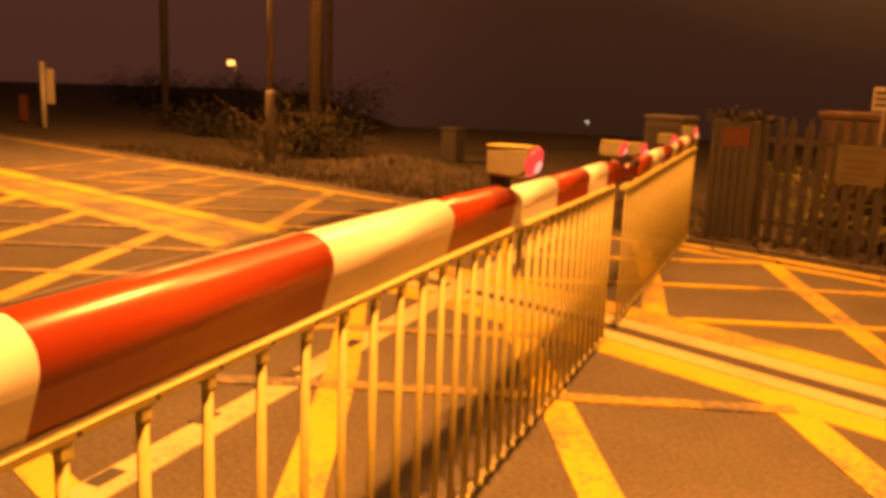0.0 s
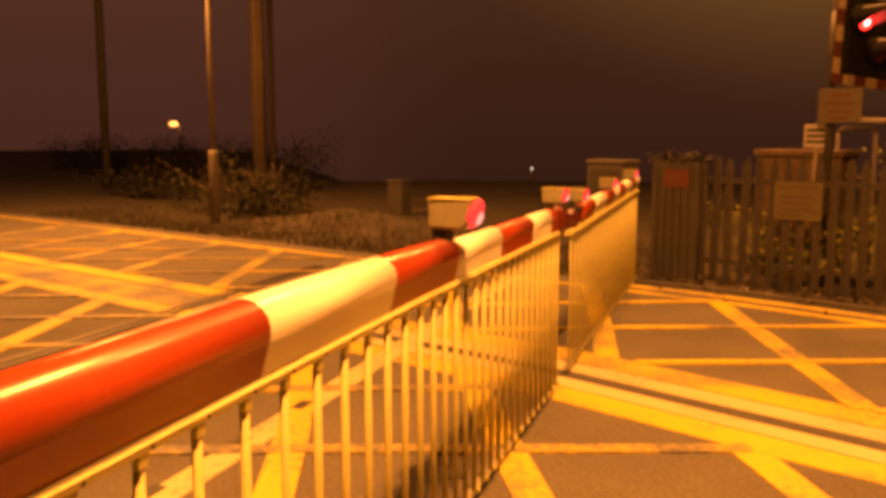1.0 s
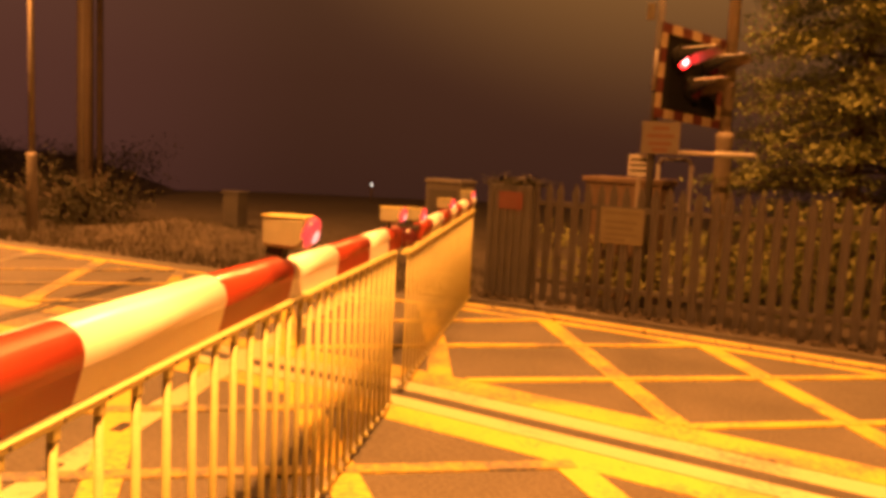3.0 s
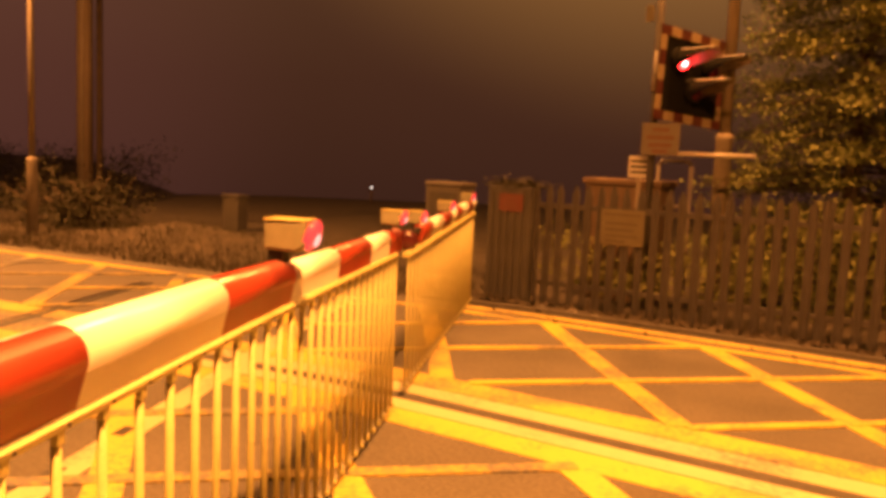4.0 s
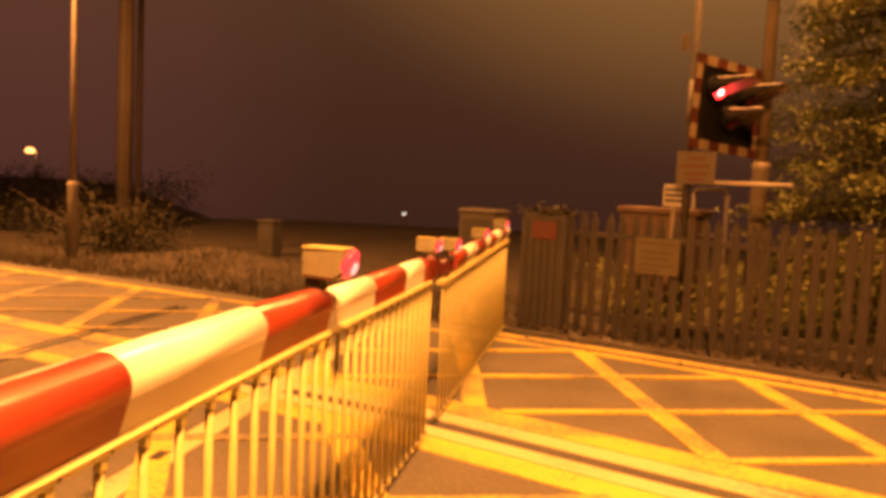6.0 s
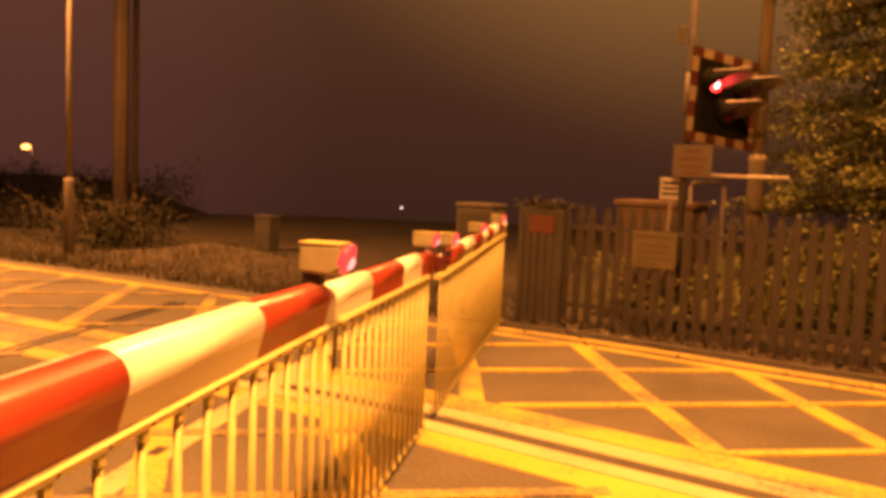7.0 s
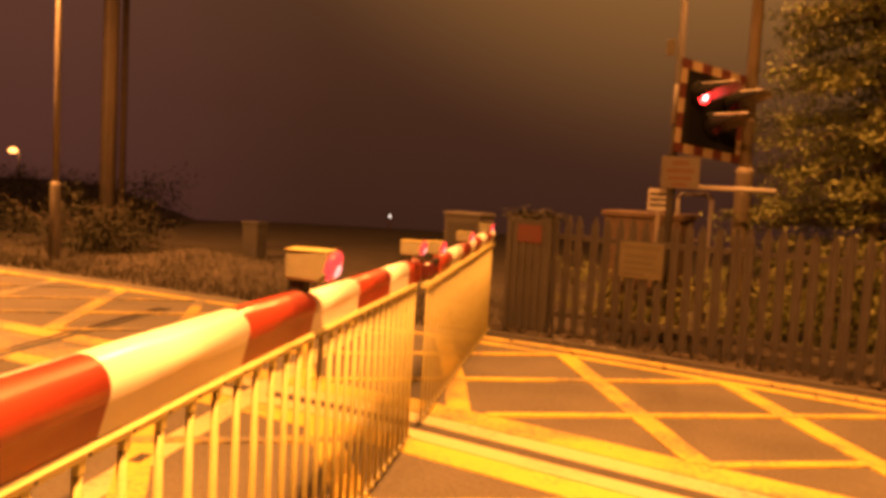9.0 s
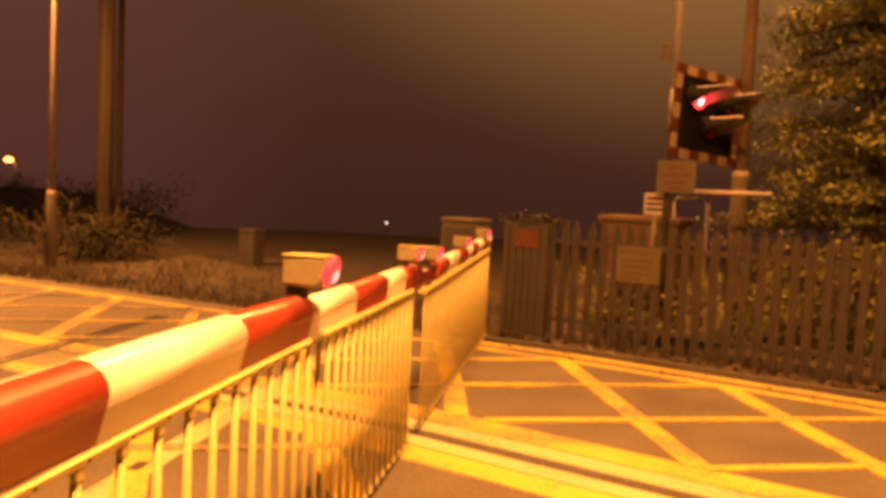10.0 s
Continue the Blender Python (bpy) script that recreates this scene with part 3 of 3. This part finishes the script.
def spray_tree(name, label, base, height, radius, levels, seed, mat, leaf):
    """An evergreen of drooping, layered sprays round a tapered trunk."""
    r = random.Random(seed)
    bx, by, bz = base
    limbs = [((bx, by, bz), (bx + 0.05, by, bz + height * 0.55), 0.11, 0.06), ((bx + 0.05, by, bz + height * 0.55), (bx, by + 0.05, bz + height), 0.06, 0.01)]
    pts = []
    for k in range(levels):
        f = (k + r.random()) / levels
        z = bz + 0.25 + f * (height - 0.4)
        reach = radius * (1 - 0.62 * f ** 1.5) * r.uniform(0.72, 1.12)
        a = r.uniform(0, 6.283)
        tipz = z - reach * r.uniform(0.02, 0.28)
        tip = (bx + math.cos(a) * reach, by + math.sin(a) * reach, tipz)
        if k % 2 == 0:
            limbs.append(((bx, by, z), tip, 0.022, 0.005))
        for _ in range(320):
            t = r.uniform(0.25, 1.05)
            wob = 0.05 + 0.16 * math.sin(min(t, 1) * 3.0)
            pts.append(Vector((bx + math.cos(a) * reach * t + r.gauss(0, wob), by + math.sin(a) * reach * t + r.gauss(0, wob), z + (tipz - z) * t * t + r.gauss(0, 0.035))))
    return leafy(name, label, "tree", limbs, pts, leaf, mat, seed, 0.15)


spray_tree("evergreen_tree", "dense evergreen tree with layered drooping sprays behind fence", (-1.45, 10.3, 0), 5.6, 1.55, 320, 5, M_LEAF, 0.05)
spray_tree("evergreen_tree", "broad evergreen tree with lit leaf tips behind fence", (0.7, 10.2, 0), 5.8, 1.8, 320, 6, M_LEAF, 0.05)

# ---- things behind the fence ----
crate = thing("timber_box", "low brown boarded box with a flat lid behind the fence", "box", pose(-3.38, 8.72, 0))
slab("body", (-0.40, -0.1, 0), (0.42, 0.35, 1.24), M_BRICK, crate, bevel=0.01)
slab("lid", (-0.43, -0.13, 1.24), (0.45, 0.38, 1.30), M_BRICK, crate, bevel=0.012)
for k in range(8):
    slab("board", (-0.39 + 0.1 * k, -0.112, 0.03), (-0.30 + 0.1 * k, -0.101, 1.22), M_BRICK, crate, bevel=0.003)

post = thing("signal_post", "tall slim steel post carrying a notice and light signal", "post", pose(-3.02, 8.45, 0))
part("tube", tube(B(), (0, 0, -0.05), (0, 0, 4.2), 0.040, 0.036, 14), M_PALE, post)
slab("side_plate", (-0.13, -0.05, 2.86), (-0.045, -0.04, 3.02), M_SIGN, post, "small pale plate on the post")

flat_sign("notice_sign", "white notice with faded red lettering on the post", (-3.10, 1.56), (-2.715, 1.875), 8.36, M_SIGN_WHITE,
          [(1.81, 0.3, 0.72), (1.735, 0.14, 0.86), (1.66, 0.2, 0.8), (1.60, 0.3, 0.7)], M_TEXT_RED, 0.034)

small = thing("striped_plate", "small pale plate with dark horizontal bars on a stem", "sign", pose(-3.16, 8.5, 0))
slab("sign_plate", (-0.11, -0.006, 1.33), (0.11, 0, 1.55), M_PIPE, small)
for z in (1.385, 1.44, 1.495):
    slab("text_bar", (-0.085, -0.010, z - 0.013), (0.09, -0.0065, z + 0.013), M_BLACK, small, bevel=0)
part("stem", tube(B(), (0, 0.02, -0.02), (0, 0.02, 1.5), 0.018), M_POST, small)

frame_ = thing("tube_frame", "bent galvanised tube guard frame behind the fence", "guard rail", pose(-2.87, 8.75, 0))
for a, b in (((-0.17, 0, 0), (-0.17, 0, 1.47)), ((0.17, 0, 0), (0.17, 0, 1.47)), ((-0.13, 0, 1.515), (0.13, 0, 1.515)), ((-0.17, 0, 1.47), (-0.13, 0, 1.515)), ((0.17, 0, 1.47), (0.13, 0, 1.515)), ((-0.17, 0, 1.05), (0.17, 0, 1.05))):
    part("tube", tube(B(), a, b, 0.021, sides=10), M_COLUMN, frame_)

brace = thing("bracket_bar", "pale horizontal tube braced between post and lamp column", "bar", pose(0, 8.6, 1.585))
part("tube", tube(B(), (-2.98, -0.1, 0), (-2.1, 0.2, 0), 0.022, sides=12), M_PIPE, brace)
part("clamp", lathe(B(), [(0, 0.05), (0.06, 0.05)], (-3.02, -0.15, -0.03), (0, 0, 1), 12), M_COLUMN, brace)


# ---- light signal ----
def light_signal():
    """Chequered board with two red lamps over one amber, each under a long hood."""
    ob = thing("level_crossing_signal", "black signal board with red and white chequered edge, red lamp lit", "signal", pose(-2.985, 8.37, 2.38, 0, 3.5, 71))
    W, H, T = 1.10, 0.92, 0.095
    slab("board", (0, 0, -H / 2), (W, 0.012, H / 2), M_BOARD, ob, "matt black backing board", 0.002)
    nx, nz = 7, 5
    step_x, step_z = W / nx, (H - 2 * T) / nz
    for i in range(nx):
        for zz in (-H / 2, H / 2 - T):
            slab("chequer", (i * step_x, -0.004, zz), ((i + 1) * step_x - 0.002, -0.0005, zz + T), M_CHEQ_WHITE if i % 2 else M_CHEQ_RED, ob, bevel=0)
    for j in range(nz):
        z0 = -H / 2 + T + j * step_z
        for xx in (0, W - T):
            slab("chequer", (xx, -0.004, z0), (xx + T, -0.0005, z0 + step_z - 0.002), M_CHEQ_RED if j % 2 else M_CHEQ_WHITE, ob, bevel=0)
    for x, z, lit in ((0.30, 0.15, True), (0.80, 0.15, False), (0.55, -0.12, False)):
        case = part("lamp_case", lathe(B(), [(0, 0.13), (0.05, 0.13), (0.06, 0.118)], (x, 0.0, z), (0, -1, 0), 24), M_BOARD, ob, "black round lamp case")
        part("lens", lathe(B(), [(0, 0.082), (0.012, 0.078), (0.02, 0.05), (0.023, 0.01)], (x, -0.06, z - 0.015), (0, -1, 0), 24), M_SIGNAL if lit else M_LENS_DIM, case, "lit red lens" if lit else "dark red lens")
        if lit:
            part("bulb_glow", lathe(B(), [(0, 0.034), (0.012, 0.028), (0.016, 0.008)], (x, -0.08, z - 0.03), (0, -1, 0), 16), M_SIGNAL_HOT, case, "bright bulb behind the lens")
        # White strip along each black hood paints the lamplight on its crest.
        for name, a0, a1, rad, mat, label in (("hood", -38, 226, 0.108, M_BOARD, "black tubular lamp hood"), ("hood_lining", -36, 224, 0.1035, M_HOODIN, "grey inside of the hood"), ("hood_crest_light", 66, 114, 0.1125, M_BAND_WHITE, "white strip painting the lit crest of the hood")):
            bm = B()
            rows = []
            for d, pull in ((0.055, 0.0), (0.15, 0.2), (0.27, 0.52), (0.44, 0.98)):
                lo, hi = (a0 + (25 - a0) * pull, a1 + (112 - a1) * pull) if name != "hood_crest_light" else (a0, a1)
                arc = [math.radians(lo + (hi - lo) * k / 14) for k in range(15)]
                rows.append([bm.verts.new((x + rr * math.cos(a), -d, z + rr * math.sin(a))) for rr, seq in ((rad, arc), (rad - 0.004, arc[::-1])) for a in seq])
            m = len(rows[0])
            for k in range(m):
                for ra, rb in zip(rows, rows[1:]):
                    bm.faces.new((ra[k], ra[(k + 1) % m], rb[(k + 1) % m], rb[k])).smooth = True
            bmesh.ops.recalc_face_normals(bm, faces=bm.faces)
            part(name, bm, mat, case, label)
    part("bracket", tube(B(), (0.03, 0.05, -0.2), (0.03, 0.05, 0.2), 0.03), M_COLUMN, ob)
    return ob


light_signal()


# ---- lamp columns and poles ----
def lamp_column(name, label, foot, head, base_h, r_base, r_top, glass, paint):
    ob = thing(name, label, "street lamp", pose(*foot))
    h = Vector(head) - Vector(foot)
    part("base", lathe(B(), [(-0.1, r_base), (base_h, r_base), (base_h + 0.05, r_base * 1.12), (base_h + 0.07, r_top * 1.05)], (0, 0, 0), (0, 0, 1), 20), paint, ob, "wider column base")
    part("column", tube(B(), (0, 0, base_h), (0, 0, h.z + 0.12), r_top, r_top * 0.72, 18), paint, ob)
    part("arm", tube(B(), (0, 0, h.z + 0.10), (h.x, h.y, h.z + 0.12), 0.03, 0.028, 10), paint, ob)
    bm = B()
    lathe(bm, [(0, 0.17), (0.03, 0.18), (0.09, 0.15), (0.14, 0.05)], (h.x, h.y, h.z + 0.03), (0, 0, 1), 16)
    part("lantern", bm, M_HOUSING, ob, "grey lantern hood")
    part("lamp_glass", lathe(B(), [(0, 0.13), (0.02, 0.15)], (h.x, h.y, h.z + 0.002), (0, 0, 1), 16), glass, ob, "glowing sodium lamp glass")
    return ob


lamp_column("street_lamp", "tall grey steel street lamp column behind the fence", (-2.575, 9.40, 0), LAMP_A, 1.75, 0.088, 0.064, M_SODIUM, M_POST)
lamp_column("street_lamp", "tall steel street lamp column beside scrub on verge", (-12.17, 7.55, 0), LAMP_B, 1.12, 0.078, 0.050, M_SODIUM, M_COLUMN)
lamp_column("street_lamp", "tall steel street lamp column at the near footway", (0.9, 0.2, 0), LAMP_C, 1.2, 0.1, 0.065, M_SODIUM, M_COLUMN)

pole = thing("telegraph_pole", "thick weathered wooden pole standing beyond the scrub", "pole", pose(-15.87, 11, 0))
part("pole", tube(B(), (0, 0, -0.1), (0.0, 0, 9), 0.165, 0.15, 14), M_WOOD, pole)
part("cable_cover", tube(B(), (0.10, -0.135, 0), (0.09, -0.12, 9), 0.03, sides=8), M_COLUMN, pole, "grey cable cover up the pole")
pole = thing("telegraph_pole", "slim dark wooden pole far behind the verge", "pole", pose(-18.2, 13, 0))
part("pole", tube(B(), (0, 0, -0.1), (0, 0, 9), 0.08, 0.07, 12), M_TWIG, pole)
pole = thing("telegraph_pole", "slim dark wooden pole standing by the far road", "pole", pose(-21.0, 10.0, 0))
part("cross_arm", tube(B(), (0.1, 0.2, 4.95), (-0.55, -1.1, 5.35), 0.06, 0.045, 8), M_SIGN, pole, "pale timber arm high on the pole")
part("pole", tube(B(), (0, 0, -0.1), (0, 0, 9), 0.10, 0.09, 12), M_CABINET, pole)

marker = thing("concrete_marker", "short pale concrete marker box on the rough verge", "marker", pose(-11.0, 10.5, -0.1))
slab("body", (-0.18, -0.12, 0), (0.18, 0.12, 0.70), M_CABINET, marker, bevel=0.02)
slab("cap", (-0.20, -0.14, 0.70), (0.20, 0.14, 0.75), M_CABINET, marker, bevel=0.015)

# scrub on the far verge
r2 = random.Random(21)
centres = [(-13.0 + r2.gauss(0, 0.62), 8.9 + r2.gauss(0, 0.4), 0.12 + abs(r2.gauss(0, 0.32))) for _ in range(90)]
stems = [((-13.2 + r2.gauss(0, 0.5), 8.9, -0.05), (-13.2 + r2.gauss(0, 1.0), 8.9 + r2.gauss(0, 0.3), r2.uniform(0.5, 1.0)), 0.018, 0.004) for _ in range(26)]
leafy("scrub_bush", "straggly dark scrub bush round the lamp column's foot", "bush", stems, [p for p in clumps(r2, centres, (0.13, 0.12, 0.10), 46) if p.z > -0.02], 0.075, M_DARKLEAF, 22)
centres = [(-17.5 + r2.gauss(0, 1.0), 9.5 + r2.gauss(0, 0.4), 0.1 + abs(r2.gauss(0, 0.3))) for _ in range(60)]
leafy("scrub_bush", "low dark scrub bush further along the verge", "bush", None, [p for p in clumps(r2, centres, (0.14, 0.12, 0.10), 40) if p.z > -0.02], 0.08, M_DARKLEAF, 23)


def tufts():
    """Rough grass and dead stalks on the verge, one sheet of blades."""
    r = random.Random(31)
    verts, faces = [], []
    for _ in range(9000):
        x = r.uniform(-16, -4.7)
        y = 7.62 + bend(x) + abs(r.gauss(0, 1.3))
        z = 0.28 * math.exp(-((x + 10) / 1.5) ** 2 - ((y - 8.6) / 0.9) ** 2)
        h, a, lean = r.uniform(0.04, 0.17), r.uniform(0, 6.283), r.uniform(0.0, 0.10)
        k = len(verts)
        dx, dy = math.cos(a) * 0.008, math.sin(a) * 0.008
        verts += [(x - dx, y - dy, z - 0.03), (x + dx, y + dy, z - 0.03), (x + math.sin(a) * lean, y + math.cos(a) * lean, z + h)]
        faces.append((k, k + 1, k + 2))
    me = bpy.data.meshes.new("grass")
    me.from_pydata(verts, [], faces)
    me.materials.append(M_SCRUB)
    return me


tagged(new("grass", tufts()), "rough dry grass tufts along the far verge", "grass", kind="stuff")


def litter():
    r = random.Random(41)
    pts = []
    for _ in range(1500):
        x = r.uniform(-4.6, 3)
        pts.append(Vector((x, 7.62 + abs(r.gauss(0, 0.10)), 0.03 + r.uniform(0, 0.03))))
    for _ in range(160):
        pts.append(Vector((r.uniform(-4.4, 2), r.uniform(7.0, 7.6), 0.015)))
    return leaves_mesh("dead_leaves", pts, 0.05, M_LITTER, 42, -0.1)


tagged(new("dead_leaves", litter()), "dead leaves and litter blown against the fence foot", "leaves", kind="stuff")

# far road sign and far lamp
sign = thing("road_sign", "small pale rectangular road sign on a grey post far off", "sign", pose(-20.85, 7.0, -0.2, 0, 0, 55))
part("post", tube(B(), (0, 0, 0), (0, 0, 1.72), 0.06), M_PIPE, sign)
slab("sign_plate", (0.08, -0.02, 0.78), (0.25, 0.0, 1.56), M_PIPE, sign)
sign = thing("road_sign", "small reddish road marker post far along the road", "sign", pose(-22.2, 7.0, -0.2, 0, 0, 55))
slab("sign_plate", (-0.10, -0.03, 0.3), (0.10, 0.0, 0.92), M_SIGN_RED, sign)

far = thing("far_street_lamp", "distant glowing orange sodium street lamp beyond the hedge", "street lamp", pose(-48.0, 27.15, 0))
# Column colour is lightened to stand in for its own lamp's light.
part("column", tube(B(), (0.17, 0.29, -0.2), (0.17, 0.29, 1.95), 0.055, sides=8), M_PIPE, far)
part("lamp_glass", lathe(B(), [(0, 0.11), (0.07, 0.24), (0.18, 0.25), (0.30, 0.12)], (0, 0, 1.79), (0, 0, 1), 14), M_SODIUM_FAR, far, "glowing orange lamp glass")

spark = thing("track_lamp", "tiny white lamp on a short stem by the distant track", "lamp", pose(-14.9, 19.3, 0))
part("stem", tube(B(), (0, 0, -0.1), (0, 0, 0.43), 0.03, sides=8), M_TWIG, spark)
part("lamp_glass", lathe(B(), [(0, 0.015), (0.025, 0.026), (0.05, 0.012)], (0, 0, 0.43), (0, 0, 1), 10), M_SPARK, spark, "small white glowing glass")


def hedge(name, label, x0, x1, y, h, seed):
    r = random.Random(seed)
    centres = [(r.uniform(x0, x1), y + r.gauss(0, 0.5), r.uniform(0.0, h) * r.uniform(0.6, 1.0)) for _ in range(int((x1 - x0) * 14))]
    return leafy(name, label, "hedge", None, clumps(r, centres, (0.25, 0.2, 0.18), 60), 0.09, M_DARKLEAF, seed)


hedge("hedge", "dark unlit hedge in the distance behind the verge", -34, -18, 14.5, 1.3, 51)


# loose litter at the fence foot
def crumpled(x, y, size, seed, label, mat):
    r = random.Random(seed)
    bm = B()
    bmesh.ops.create_icosphere(bm, subdivisions=2, radius=size)
    for v in bm.verts:
        v.co = Vector((v.co.x * r.uniform(0.7, 1.25), v.co.y * r.uniform(0.6, 1.1), (v.co.z + size) * r.uniform(0.35, 0.6)))
    ob = new("litter", mesh_of("litter", bm, mat))
    ob.matrix_basis = pose(x, y, 0.005, 0, 0, r.uniform(0, 180))
    return tagged(ob, label, "litter", "litter at the fence")


crumpled(-3.45, 7.72, 0.045, 3, "crumpled pale paper lying at the fence foot", M_PIPE)
crumpled(-3.20, 7.68, 0.035, 4, "crumpled grey wrapper lying at the fence foot", M_LAMPBODY)
crumpled(-3.72, 7.60, 0.05, 5, "crumpled dark wrapper lying near the kerb", M_CABINET)
crumpled(-1.95, 7.70, 0.04, 6, "crumpled brown paper lying at the fence foot", M_SIGN_WHITE)
